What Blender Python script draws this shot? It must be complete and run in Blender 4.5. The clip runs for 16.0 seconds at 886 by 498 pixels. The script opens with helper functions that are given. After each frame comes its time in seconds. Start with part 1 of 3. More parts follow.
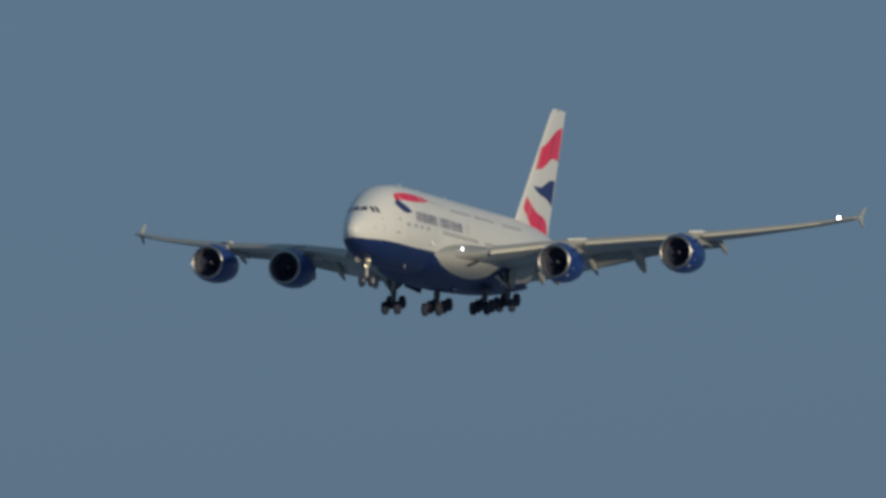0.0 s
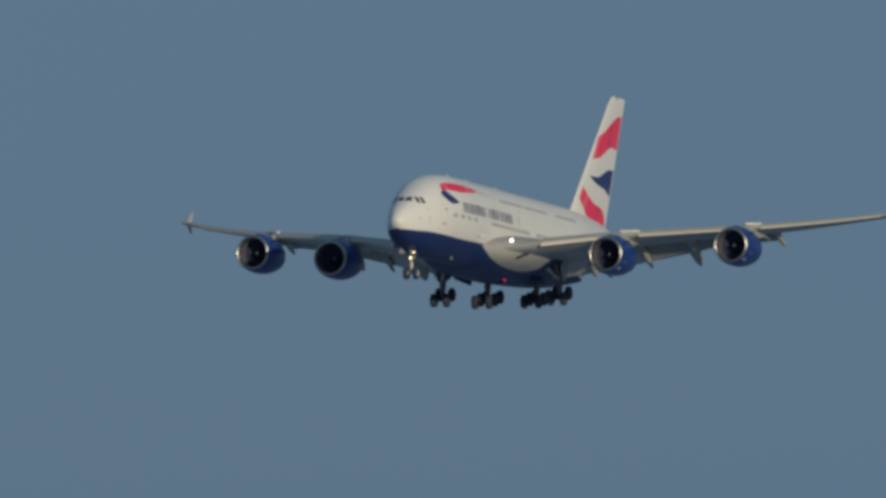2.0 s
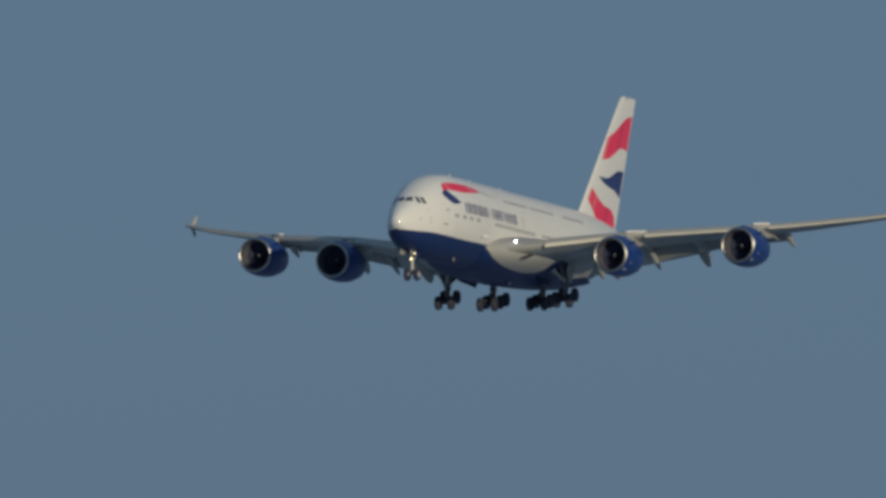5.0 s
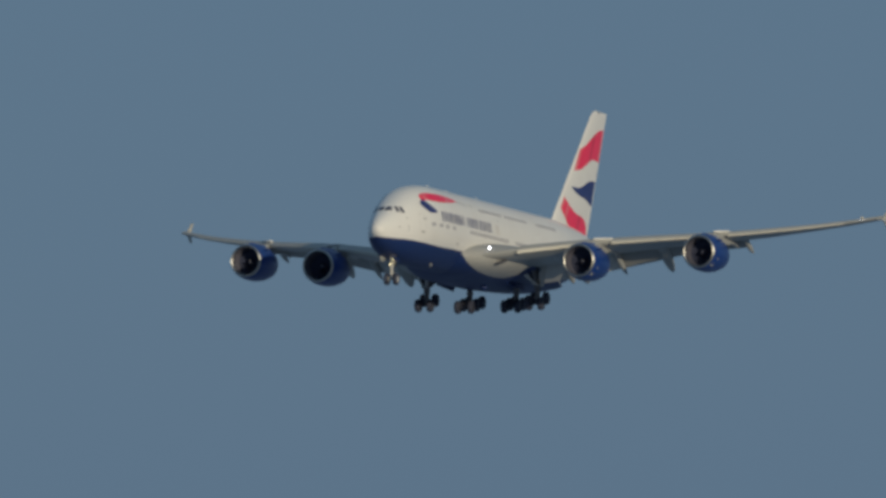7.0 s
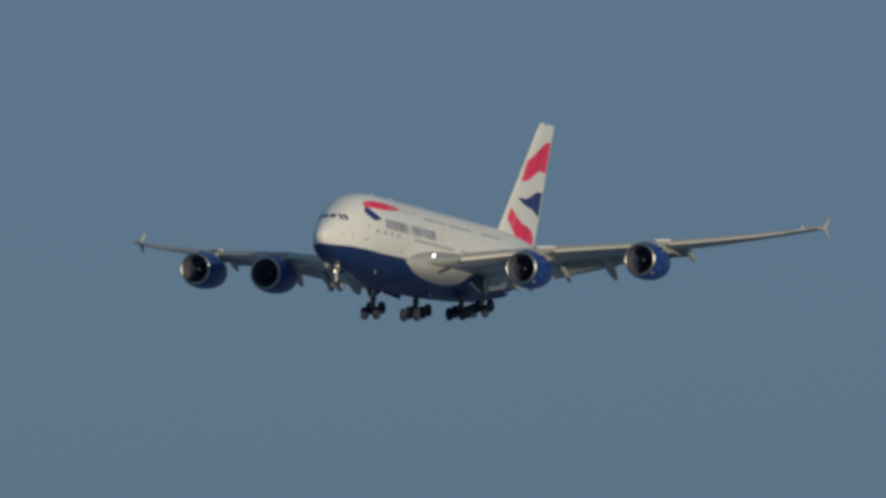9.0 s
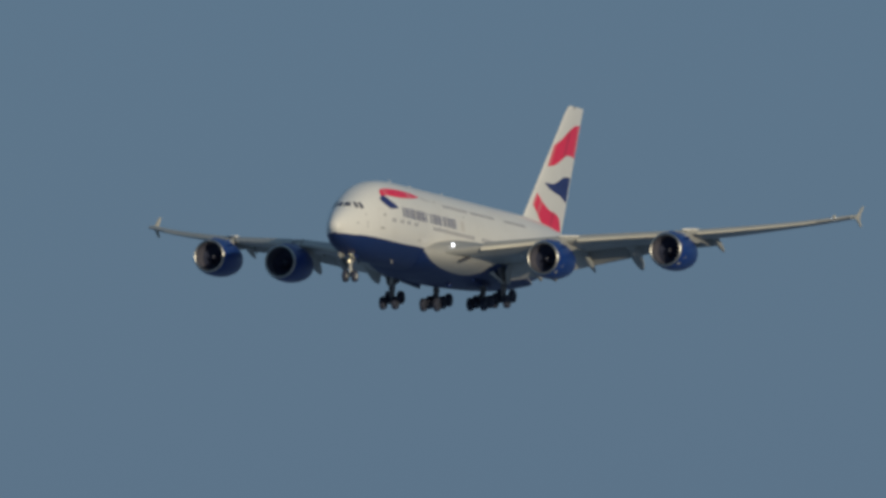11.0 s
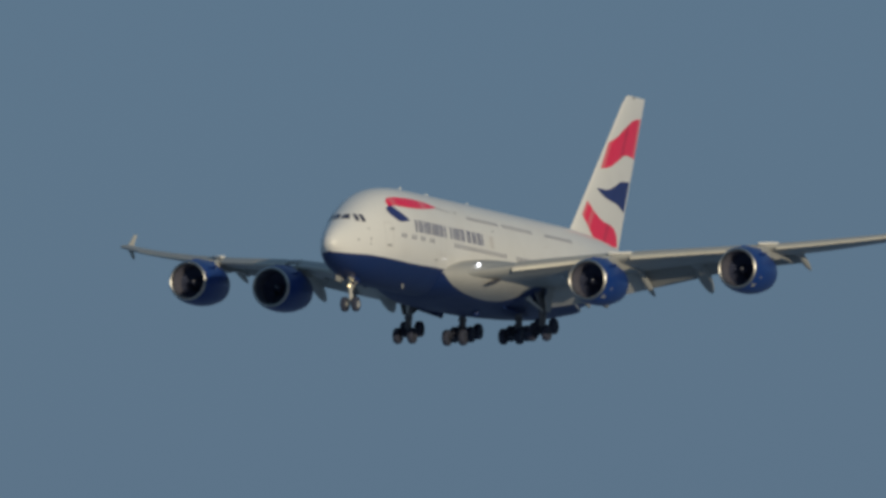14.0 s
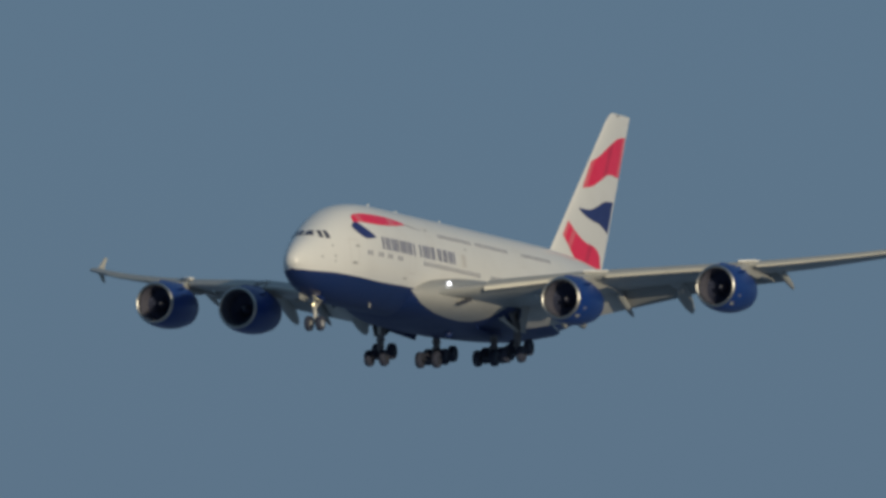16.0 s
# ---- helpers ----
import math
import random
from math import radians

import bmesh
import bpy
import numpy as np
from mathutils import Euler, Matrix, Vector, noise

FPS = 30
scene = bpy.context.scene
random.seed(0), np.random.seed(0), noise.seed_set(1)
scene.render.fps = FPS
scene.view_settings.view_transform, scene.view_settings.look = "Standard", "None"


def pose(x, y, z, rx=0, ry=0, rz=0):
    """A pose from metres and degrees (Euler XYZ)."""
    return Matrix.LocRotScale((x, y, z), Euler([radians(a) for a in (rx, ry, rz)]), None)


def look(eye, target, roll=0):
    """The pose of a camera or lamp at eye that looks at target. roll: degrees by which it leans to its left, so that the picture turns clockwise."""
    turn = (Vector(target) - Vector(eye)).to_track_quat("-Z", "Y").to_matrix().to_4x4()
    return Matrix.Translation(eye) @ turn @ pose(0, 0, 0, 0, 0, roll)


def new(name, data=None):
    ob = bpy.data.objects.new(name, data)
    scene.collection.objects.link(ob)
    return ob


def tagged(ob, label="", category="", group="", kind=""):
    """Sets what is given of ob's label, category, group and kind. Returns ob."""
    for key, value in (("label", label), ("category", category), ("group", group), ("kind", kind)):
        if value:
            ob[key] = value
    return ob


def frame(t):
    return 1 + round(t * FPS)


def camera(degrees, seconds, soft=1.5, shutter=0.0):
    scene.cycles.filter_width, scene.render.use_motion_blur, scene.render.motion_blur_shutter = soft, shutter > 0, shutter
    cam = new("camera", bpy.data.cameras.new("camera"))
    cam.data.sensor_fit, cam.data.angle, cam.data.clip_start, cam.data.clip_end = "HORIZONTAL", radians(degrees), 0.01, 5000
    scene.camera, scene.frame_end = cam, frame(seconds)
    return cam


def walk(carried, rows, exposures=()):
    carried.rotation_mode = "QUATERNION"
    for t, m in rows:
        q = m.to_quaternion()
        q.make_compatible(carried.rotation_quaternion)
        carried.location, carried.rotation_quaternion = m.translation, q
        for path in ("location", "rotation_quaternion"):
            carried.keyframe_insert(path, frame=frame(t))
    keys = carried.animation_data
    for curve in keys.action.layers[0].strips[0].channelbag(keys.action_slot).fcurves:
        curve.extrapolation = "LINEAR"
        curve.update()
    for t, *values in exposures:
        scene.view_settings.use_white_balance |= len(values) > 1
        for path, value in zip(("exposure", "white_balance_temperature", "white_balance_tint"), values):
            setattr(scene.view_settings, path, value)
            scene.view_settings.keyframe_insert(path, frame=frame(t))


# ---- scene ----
# An airliner on final approach, seen through a long lens from the ground.
cam = camera(5.6105, 16.0, soft=3.5)
walk(cam, [
    (0.0, pose(0, 0, 1.7, 92.7788, 0.0000, -2.1256)),
    (0.3, pose(0, 0, 1.7, 92.7800, 0.0000, -2.0739)),
    (0.5, pose(0, 0, 1.7, 92.7807, 0.0000, -1.9781)),
    (0.8, pose(0, 0, 1.7, 92.7704, 0.0000, -1.8562)),
    (1.0, pose(0, 0, 1.7, 92.7706, 0.0000, -1.8191)),
    (1.2, pose(0, 0, 1.7, 92.7745, 0.0000, -1.7437)),
    (1.5, pose(0, 0, 1.7, 92.7674, 0.0000, -1.7010)),
    (1.8, pose(0, 0, 1.7, 92.7643, 0.0000, -1.6135)),
    (2.0, pose(0, 0, 1.7, 92.7239, 0.0000, -1.4205)),
    (2.2, pose(0, 0, 1.7, 92.7208, 0.0000, -1.3762)),
    (2.5, pose(0, 0, 1.7, 92.6855, 0.0000, -1.3370)),
    (2.8, pose(0, 0, 1.7, 92.7014, 0.0000, -1.3231)),
    (3.0, pose(0, 0, 1.7, 92.7049, 0.0000, -1.2598)),
    (3.3, pose(0, 0, 1.7, 92.6984, 0.0000, -1.0982)),
    (3.5, pose(0, 0, 1.7, 92.6991, 0.0000, -1.0655)),
    (3.8, pose(0, 0, 1.7, 92.6986, 0.0000, -1.0442)),
    (4.0, pose(0, 0, 1.7, 92.6935, 0.0000, -0.9947)),
    (4.2, pose(0, 0, 1.7, 92.6950, 0.0000, -0.9124)),
    (6.3, pose(0, 0, 1.7, 92.7941, 0.0000, -0.4751)),
    (6.5, pose(0, 0, 1.7, 92.7939, 0.0000, -0.4255)),
    (7.0, pose(0, 0, 1.7, 92.7744, 0.0000, -0.2814)),
    (7.2, pose(0, 0, 1.7, 92.7912, 0.0000, -0.2587)),
    (7.5, pose(0, 0, 1.7, 92.7932, 0.0000, -0.1783)),
    (7.8, pose(0, 0, 1.7, 92.7827, 0.0000, -0.0490)),
    (8.0, pose(0, 0, 1.7, 92.7892, 0.0000, 0.0035)),
    (8.2, pose(0, 0, 1.7, 92.7966, 0.0000, 0.0291)),
    (8.5, pose(0, 0, 1.7, 92.8171, 0.0000, 0.0411)),
    (8.7, pose(0, 0, 1.7, 92.8279, 0.0000, -0.0066)),
    (10.8, pose(0, 0, 1.7, 92.7771, 0.0000, 0.6549)),
    (11.0, pose(0, 0, 1.7, 92.7527, 0.0000, 0.8274)),
    (11.2, pose(0, 0, 1.7, 92.7208, 0.0000, 0.9682)),
    (11.5, pose(0, 0, 1.7, 92.7408, 0.0000, 1.1220)),
    (11.8, pose(0, 0, 1.7, 92.7564, 0.0000, 1.3626)),
    (12.0, pose(0, 0, 1.7, 92.7617, 0.0000, 1.4967)),
    (12.3, pose(0, 0, 1.7, 92.7653, 0.0000, 1.6189)),
    (12.5, pose(0, 0, 1.7, 92.7771, 0.0000, 1.7414)),
    (12.7, pose(0, 0, 1.7, 92.8070, 0.0000, 1.7869)),
    (13.0, pose(0, 0, 1.7, 92.8099, 0.0000, 1.9137)),
    (13.2, pose(0, 0, 1.7, 92.8245, 0.0000, 1.9827)),
    (13.5, pose(0, 0, 1.7, 92.8650, 0.0000, 2.0713)),
    (13.8, pose(0, 0, 1.7, 92.8676, 0.0000, 2.1124)),
    (14.0, pose(0, 0, 1.7, 92.8743, 0.0000, 2.1820)),
    (14.2, pose(0, 0, 1.7, 92.8824, 0.0000, 2.2920)),
    (14.5, pose(0, 0, 1.7, 92.9172, 0.0000, 2.4337)),
    (14.8, pose(0, 0, 1.7, 92.9316, 0.0000, 2.4939)),
    (15.0, pose(0, 0, 1.7, 92.9413, 0.0000, 2.5646)),
    (15.3, pose(0, 0, 1.7, 92.9635, 0.0000, 2.6345)),
    (15.5, pose(0, 0, 1.7, 92.9777, 0.0000, 2.7040)),
    (15.8, pose(0, 0, 1.7, 92.9956, 0.0000, 2.7798)),
    (16.0, pose(0, 0, 1.7, 93.0002, 0.0000, 2.8855)),
])

# ---- light ----
SUN_AZ, SUN_EL = 151.5, 11.2          # clockwise from +Y, above the horizon
world = bpy.data.worlds.new("world")
scene.world = world
world.use_nodes = True
wn = world.node_tree
sky = wn.nodes.new("ShaderNodeTexSky")
sky.sky_type = "NISHITA"
sky.sun_disc = False
sky.sun_elevation, sky.sun_rotation = radians(SUN_EL), radians(SUN_AZ)
sky.altitude, sky.air_density, sky.dust_density, sky.ozone_density = 0, 1.0, 1.0, 1.0
background = wn.nodes["Background"]
haze = wn.nodes.new("ShaderNodeMix")      # even blue-grey haze over the clear sky
haze.data_type = "RGBA"
haze.inputs["Factor"].default_value = 0.95
haze.inputs["B"].default_value = (1.17, 2.05, 3.14, 1)
wn.links.new(sky.outputs["Color"], haze.inputs["A"])
wn.links.new(haze.outputs["Result"], background.inputs["Color"])
background.inputs["Strength"].default_value = 0.08

sun = new("sun", bpy.data.lights.new("sun", "SUN"))
sun.data.energy, sun.data.angle, sun.data.color = 2.4, radians(0.6), (1.0, 0.86, 0.61)
sa, se = radians(SUN_AZ), radians(SUN_EL)
sun.matrix_world = look((900 * math.sin(sa) * math.cos(se), 900 * math.cos(sa) * math.cos(se), 900 * math.sin(se)), (0, 0, 0))
scene.view_settings.exposure = 0.0


# ---- materials ----
def material(name, color, rough=0.4, metal=0.0, coat=0.0, vary=0.06, scale=0.6, grain=9.0, bump=0.02, dirt=None, amount=0.25):
    """Paint or metal with broad stains and fine grain, in metres of the thing's own space."""
    m = bpy.data.materials.new(name)
    m.use_nodes = True
    n, l = m.node_tree.nodes, m.node_tree.links
    b = n["Principled BSDF"]
    b.inputs["Metallic"].default_value = metal
    b.inputs["Coat Weight"].default_value = coat
    b.inputs["Coat Roughness"].default_value = 0.08
    tc = n.new("ShaderNodeTexCoord")
    broad = n.new("ShaderNodeTexNoise")
    broad.inputs["Scale"].default_value, broad.inputs["Detail"].default_value = scale, 5
    fine = n.new("ShaderNodeTexNoise")
    fine.inputs["Scale"].default_value, fine.inputs["Detail"].default_value = grain, 3
    for t in (broad, fine):
        l.new(tc.outputs["Object"], t.inputs["Vector"])
    low = n.new("ShaderNodeMix")
    low.data_type = "RGBA"
    low.inputs["A"].default_value = (*[c * (1 - vary) for c in color], 1)
    low.inputs["B"].default_value = (*[min(1, c * (1 + vary)) for c in color], 1)
    l.new(fine.outputs["Fac"], low.inputs["Factor"])
    stain = n.new("ShaderNodeMapRange")
    stain.inputs["From Min"].default_value, stain.inputs["From Max"].default_value = 0.48, 0.78
    stain.inputs["To Max"].default_value = amount
    l.new(broad.outputs["Fac"], stain.inputs["Value"])
    out = n.new("ShaderNodeMix")
    out.data_type = "RGBA"
    out.inputs["B"].default_value = (*(dirt or [c * 0.6 for c in color]), 1)
    l.new(stain.outputs["Result"], out.inputs["Factor"])
    l.new(low.outputs["Result"], out.inputs["A"])
    l.new(out.outputs["Result"], b.inputs["Base Color"])
    r = n.new("ShaderNodeMapRange")
    r.inputs["To Min"].default_value, r.inputs["To Max"].default_value = max(0.03, rough - 0.08), rough + 0.1
    l.new(broad.outputs["Fac"], r.inputs["Value"])
    l.new(r.outputs["Result"], b.inputs["Roughness"])
    bp = n.new("ShaderNodeBump")
    bp.inputs["Strength"].default_value, bp.inputs["Distance"].default_value = 0.4, bump
    l.new(broad.outputs["Fac"], bp.inputs["Height"])
    l.new(bp.outputs["Normal"], b.inputs["Normal"])
    return m


def glow(name, color, strength):
    m = bpy.data.materials.new(name)
    m.use_nodes = True
    b = m.node_tree.nodes["Principled BSDF"]
    b.inputs["Base Color"].default_value = (*color, 1)
    b.inputs["Emission Color"].default_value = (*color, 1)
    b.inputs["Emission Strength"].default_value = strength
    return m


WHITE = material("white_paint", (0.75, 0.74, 0.71), 0.45, coat=0.5, vary=0.02, scale=0.35, grain=4, dirt=(0.62, 0.6, 0.57), amount=0.25, bump=0.01)
NAVY = material("navy_paint", (0.009, 0.028, 0.12), 0.5, coat=0.0, vary=0.1, scale=0.4, dirt=(0.02, 0.035, 0.1))
BLUE = material("blue_cowl_paint", (0.008, 0.04, 0.2), 0.33, coat=0.0, vary=0.1, scale=0.5, dirt=(0.02, 0.04, 0.12))
RED = material("red_paint", (0.84, 0.012, 0.068), 0.35, coat=0.3, vary=0.08)
PINK = material("faded_red_paint", (0.8, 0.13, 0.16), 0.35, coat=0.3, vary=0.06)
DEEPRED = material("deep_red_paint", (0.66, 0.008, 0.05), 0.35, coat=0.3, vary=0.08)
GREY = material("wing_grey_paint", (0.36, 0.365, 0.35), 0.4, vary=0.05, scale=0.5, dirt=(0.25, 0.24, 0.22), amount=0.4)
# one flap grey, lifted inboard for missing sun and darkened outboard against it
LIFTEDFLAP = material("sun_lifted_flap_grey", (0.52, 0.515, 0.49), 0.45, vary=0.05, scale=0.5, dirt=(0.38, 0.37, 0.34), amount=0.4)
DIMMEDFLAP = material("sun_dimmed_flap_grey", (0.27, 0.272, 0.262), 0.45, vary=0.06, scale=0.5, dirt=(0.2, 0.195, 0.18), amount=0.4)
SILVER = material("fairing_grey_paint", (0.35, 0.35, 0.335), 0.45, coat=0.0, vary=0.04, scale=0.4, dirt=(0.3, 0.285, 0.26), amount=0.35)
SLAT = material("slat_paint", (0.47, 0.455, 0.4), 0.35, vary=0.04, scale=0.7, dirt=(0.45, 0.42, 0.37), amount=0.35)
METAL = material("polished_metal", (0.44, 0.435, 0.42), 0.36, metal=1.0, vary=0.04, scale=1.5, bump=0.004)
# fan and spinner bases hold the inlet's shade and a blue haze tint
SPINNERTONE = material("shaded_spinner", (0.052, 0.058, 0.095), 0.65, metal=0.0, vary=0.1, scale=2)
FANTONE = material("shaded_fan", (0.058, 0.07, 0.13), 0.8, metal=0.0, vary=0.1, scale=2)
EXHAUST = material("heat_stained_nozzle", (0.24, 0.2, 0.17), 0.45, metal=0.7, vary=0.1, scale=2)
# liner and tyre: the blue in these base colours stands in for haze
LINER = material("inlet_liner", (0.118, 0.12, 0.16), 0.5, vary=0.06, scale=2)
TYRE = material("tyre_rubber", (0.034, 0.04, 0.068), 0.8, vary=0.2, scale=3, dirt=(0.03, 0.031, 0.036))
# one dark tone for main hubs, bogies, the air inlet and the bay sheet
DARKHUB = material("dark_hub_bay_shade", (0.045, 0.05, 0.07), 0.5, metal=0.1, vary=0.15, scale=4)
HUB = material("wheel_hub", (0.45, 0.45, 0.44), 0.4, metal=0.3, vary=0.1, scale=4)
STRUT = material("gear_leg_paint", (0.55, 0.54, 0.5), 0.4, vary=0.08, scale=3, dirt=(0.2, 0.18, 0.15), amount=0.5)
LEG = material("main_leg_paint", (0.2, 0.2, 0.21), 0.45, vary=0.1, scale=3, dirt=(0.1, 0.1, 0.1), amount=0.5)
GLASS = material("dark_window", (0.045, 0.045, 0.08), 0.12, coat=0.6, vary=0.1)
CABIN = material("cabin_window_grey", (0.3, 0.3, 0.34), 0.35, coat=0.1, vary=0.1)
LETTER = material("navy_marking", (0.022, 0.036, 0.16), 0.4, vary=0.1)
LINE = material("door_seam", (0.6, 0.58, 0.56), 0.5, vary=0.05)
LAMP = glow("lit_lamp", (0.92, 0.94, 1.0), 5)
WARMLAMP = glow("lit_warm_lamp", (1.0, 0.8, 0.4), 6)
STROBE = glow("lit_strobe", (0.95, 0.97, 1.0), 9)
REDLAMP = glow("lit_red_beacon", (1.0, 0.0, 0.012), 3)
SHELL = material("lamp_housing", (0.3, 0.3, 0.3), 0.4)


# ---- building helpers ----
def V(s, y, z):
    """s: metres aft of the nose; y: to port; z: above the wheels' level on the ground."""
    return Vector((34 - s, y, z - 6.5))


def part(name, bm, mats, parent, label=""):
    me = bpy.data.meshes.new(name)
    bmesh.ops.recalc_face_normals(bm, faces=bm.faces)
    bm.to_mesh(me)
    bm.free()
    for m in (mats if isinstance(mats, (list, tuple)) else [mats]):
        me.materials.append(m)
    me.shade_smooth()
    me.set_sharp_from_angle(angle=radians(38))
    ob = new(name, me)
    ob.parent = parent
    return tagged(ob, label)


def loft(rings, closed=True, caps=True, bm=None, mat=None):
    """Skin over rings of equally many points."""
    bm = bm or bmesh.new()
    vs = [[bm.verts.new(p) for p in r] for r in rings]
    k = len(vs[0])
    for i in range(len(vs) - 1):
        for j in range(k if closed else k - 1):
            a = (vs[i][j], vs[i][(j + 1) % k], vs[i + 1][(j + 1) % k], vs[i + 1][j])
            f = bm.faces.new(a)
            if mat:
                f.material_index = mat(i, j)
    if caps:
        bm.faces.new(vs[0])
        bm.faces.new(list(reversed(vs[-1])))
    return bm


def revolve(profile, origin, seg=40, bm=None):
    """Turn (aft, radius) round the fore-and-aft line through origin."""
    bm = bm or bmesh.new()
    o = Vector(origin)
    rings = [[o + Vector((-a, r * math.cos(t), r * math.sin(t))) for t in [2 * math.pi * k / seg for k in range(seg)]] for a, r in profile]
    return loft(rings, caps=False, bm=bm)


def rod(bm, a, b, r0, r1=None, seg=14):
    a, b = Vector(a), Vector(b)
    r1 = r0 if r1 is None else r1
    d = (b - a).normalized()
    u = d.orthogonal().normalized()
    w = d.cross(u)
    rings = [[p + (u * math.cos(t) + w * math.sin(t)) * r for t in [2 * math.pi * k / seg for k in range(seg)]] for p, r in ((a, r0), (b, r1))]
    return loft(rings, bm=bm)


def box(bm, corners):
    """Eight corners: four below, four above, in the same turn."""
    v = [bm.verts.new(c) for c in corners]
    for f in ((0, 1, 2, 3), (4, 5, 6, 7), (0, 1, 5, 4), (1, 2, 6, 5), (2, 3, 7, 6), (3, 0, 4, 7)):
        bm.faces.new([v[i] for i in f])
    return bm


def curve(xs, ys):
    """A smooth curve through the knots that does not overshoot."""
    xs, ys = np.array(xs, float), np.array(ys, float)
    d = np.diff(ys) / np.diff(xs)
    m = np.zeros(len(xs))
    m[0], m[-1] = d[0], d[-1]
    for i in range(1, len(xs) - 1):
        if d[i - 1] * d[i] > 0:
            m[i] = 2 * d[i - 1] * d[i] / (d[i - 1] + d[i])

    def at(x):
        x = min(max(x, xs[0]), xs[-1])
        i = min(int(np.searchsorted(xs, x, side="right")) - 1, len(xs) - 2)
        h = xs[i + 1] - xs[i]
        t = (x - xs[i]) / h
        return float(ys[i] * (1 + 2 * t) * (1 - t) ** 2 + m[i] * h * t * (1 - t) ** 2 + ys[i + 1] * t * t * (3 - 2 * t) + m[i + 1] * h * t * t * (t - 1))
    return at


# ---- the airliner ----
plane = tagged(new("airliner"), "double-deck four-engined airliner, white with navy belly, wheels down", "airliner")

TOP = curve([1.7, 1.8, 2.2, 2.9, 4.2, 5.5, 7, 8.5, 10.2, 13, 16, 50, 58, 64, 70.4], [5.3, 5.72, 6.22, 6.8, 7.62, 8.44, 9.3, 10.0, 10.54, 10.92, 11.0, 11.0, 10.74, 10.15, 9.0])
BOT = curve([1.7, 1.8, 2.2, 3.2, 4.7, 6.5, 9, 13, 45, 50, 55, 60, 65, 70.4], [5.3, 4.95, 4.5, 3.75, 3.15, 2.75, 2.45, 2.4, 2.4, 2.9, 3.9, 5.2, 6.7, 8.3])
HALF = curve([1.7, 1.8, 2.2, 2.7, 3.7, 4.7, 6, 8, 10, 13, 16, 45, 50, 55, 60, 65, 70.4], [.02, .38, .76, 1.08, 1.56, 1.95, 2.4, 2.93, 3.27, 3.5, 3.57, 3.57, 3.4, 2.9, 2.2, 1.4, .35])
EXPO = 2.15


def middle(s):
    return BOT(s) + (TOP(s) - BOT(s)) * 0.45


def side_y(s, z):
    """Half width of the fuselage at that station and height."""
    c = middle(s)
    h = TOP(s) - c if z > c else c - BOT(s)
    k = 1 - min(1, abs(z - c) / max(h, 0.01)) ** EXPO
    return HALF(s) * k ** (1 / EXPO)


navy_line = curve([1.7, 3.4, 5.2, 8.4, 12.5, 18.4, 24, 48, 54, 60, 66, 70], [4.62, 4.56, 4.59, 4.5, 4.39, 4.45, 4.4, 4.4, 4.7, 5.7, 7.2, 8.3])


def hull_ring(s):
    c, t, b, w = middle(s), TOP(s), BOT(s), HALF(s)
    k = min(1, max(0.002, (c - navy_line(s)) / max(c - b, 0.01)))
    seam = -math.acos(max(0.0, 1 - k ** EXPO) ** 0.5) if k < 1 else -math.pi / 2 + 0.01
    half = [-math.pi / 2 + (seam + math.pi / 2) * i / 9 for i in range(9)] + [seam + (math.pi / 2 - seam) * i / 18 for i in range(19)]
    out = []
    for side, angles in ((1, half), (-1, half[-2:0:-1])):
        for a in angles:
            cy, sz = max(0.0, math.cos(a)), math.sin(a)
            y = w * cy ** (2 / EXPO)
            z = c + (t - c if sz > 0 else c - b) * math.copysign(abs(sz) ** (2 / EXPO), sz)
            out.append(V(s, side * y, z))
    return out


def fuselage():
    stations = [1.7 + d for d in (.002, .02, .06, .12, .2, .3, .45, .6, .8, 1, 1.3, 1.6, 2, 2.4, 2.8, 3.3, 3.8, 4.4, 5, 5.7, 6.4, 7.2, 8, 9, 10, 11.5, 13)] + list(range(17, 45, 3)) + [45, 46.5, 48, 50, 52, 54, 56, 58, 60, 62, 64, 66, 68, 69.5, 70.2, 70.4]
    rings = [hull_ring(s) for s in stations]
    return part("fuselage", loft(rings, mat=lambda i, j: 1 if (j < 9 or j >= 45) else 0), [WHITE, NAVY], plane, "white glossy fuselage with navy underside")


def flowing(line, n=8):
    """The same line, rounded between its knots."""
    out = []
    for i in range(len(line) - 1):
        p0, p1, p2, p3 = line[max(0, i - 1)], line[i], line[i + 1], line[min(len(line) - 1, i + 2)]
        for k in range(n):
            t = k / n
            out.append(tuple(.5 * (2 * p1[c] + (p2[c] - p0[c]) * t + (2 * p0[c] - 5 * p1[c] + 4 * p2[c] - p3[c]) * t * t + (3 * p1[c] - p0[c] - 3 * p2[c] + p3[c]) * t ** 3) for c in (0, 1)))
    return out + [line[-1]]


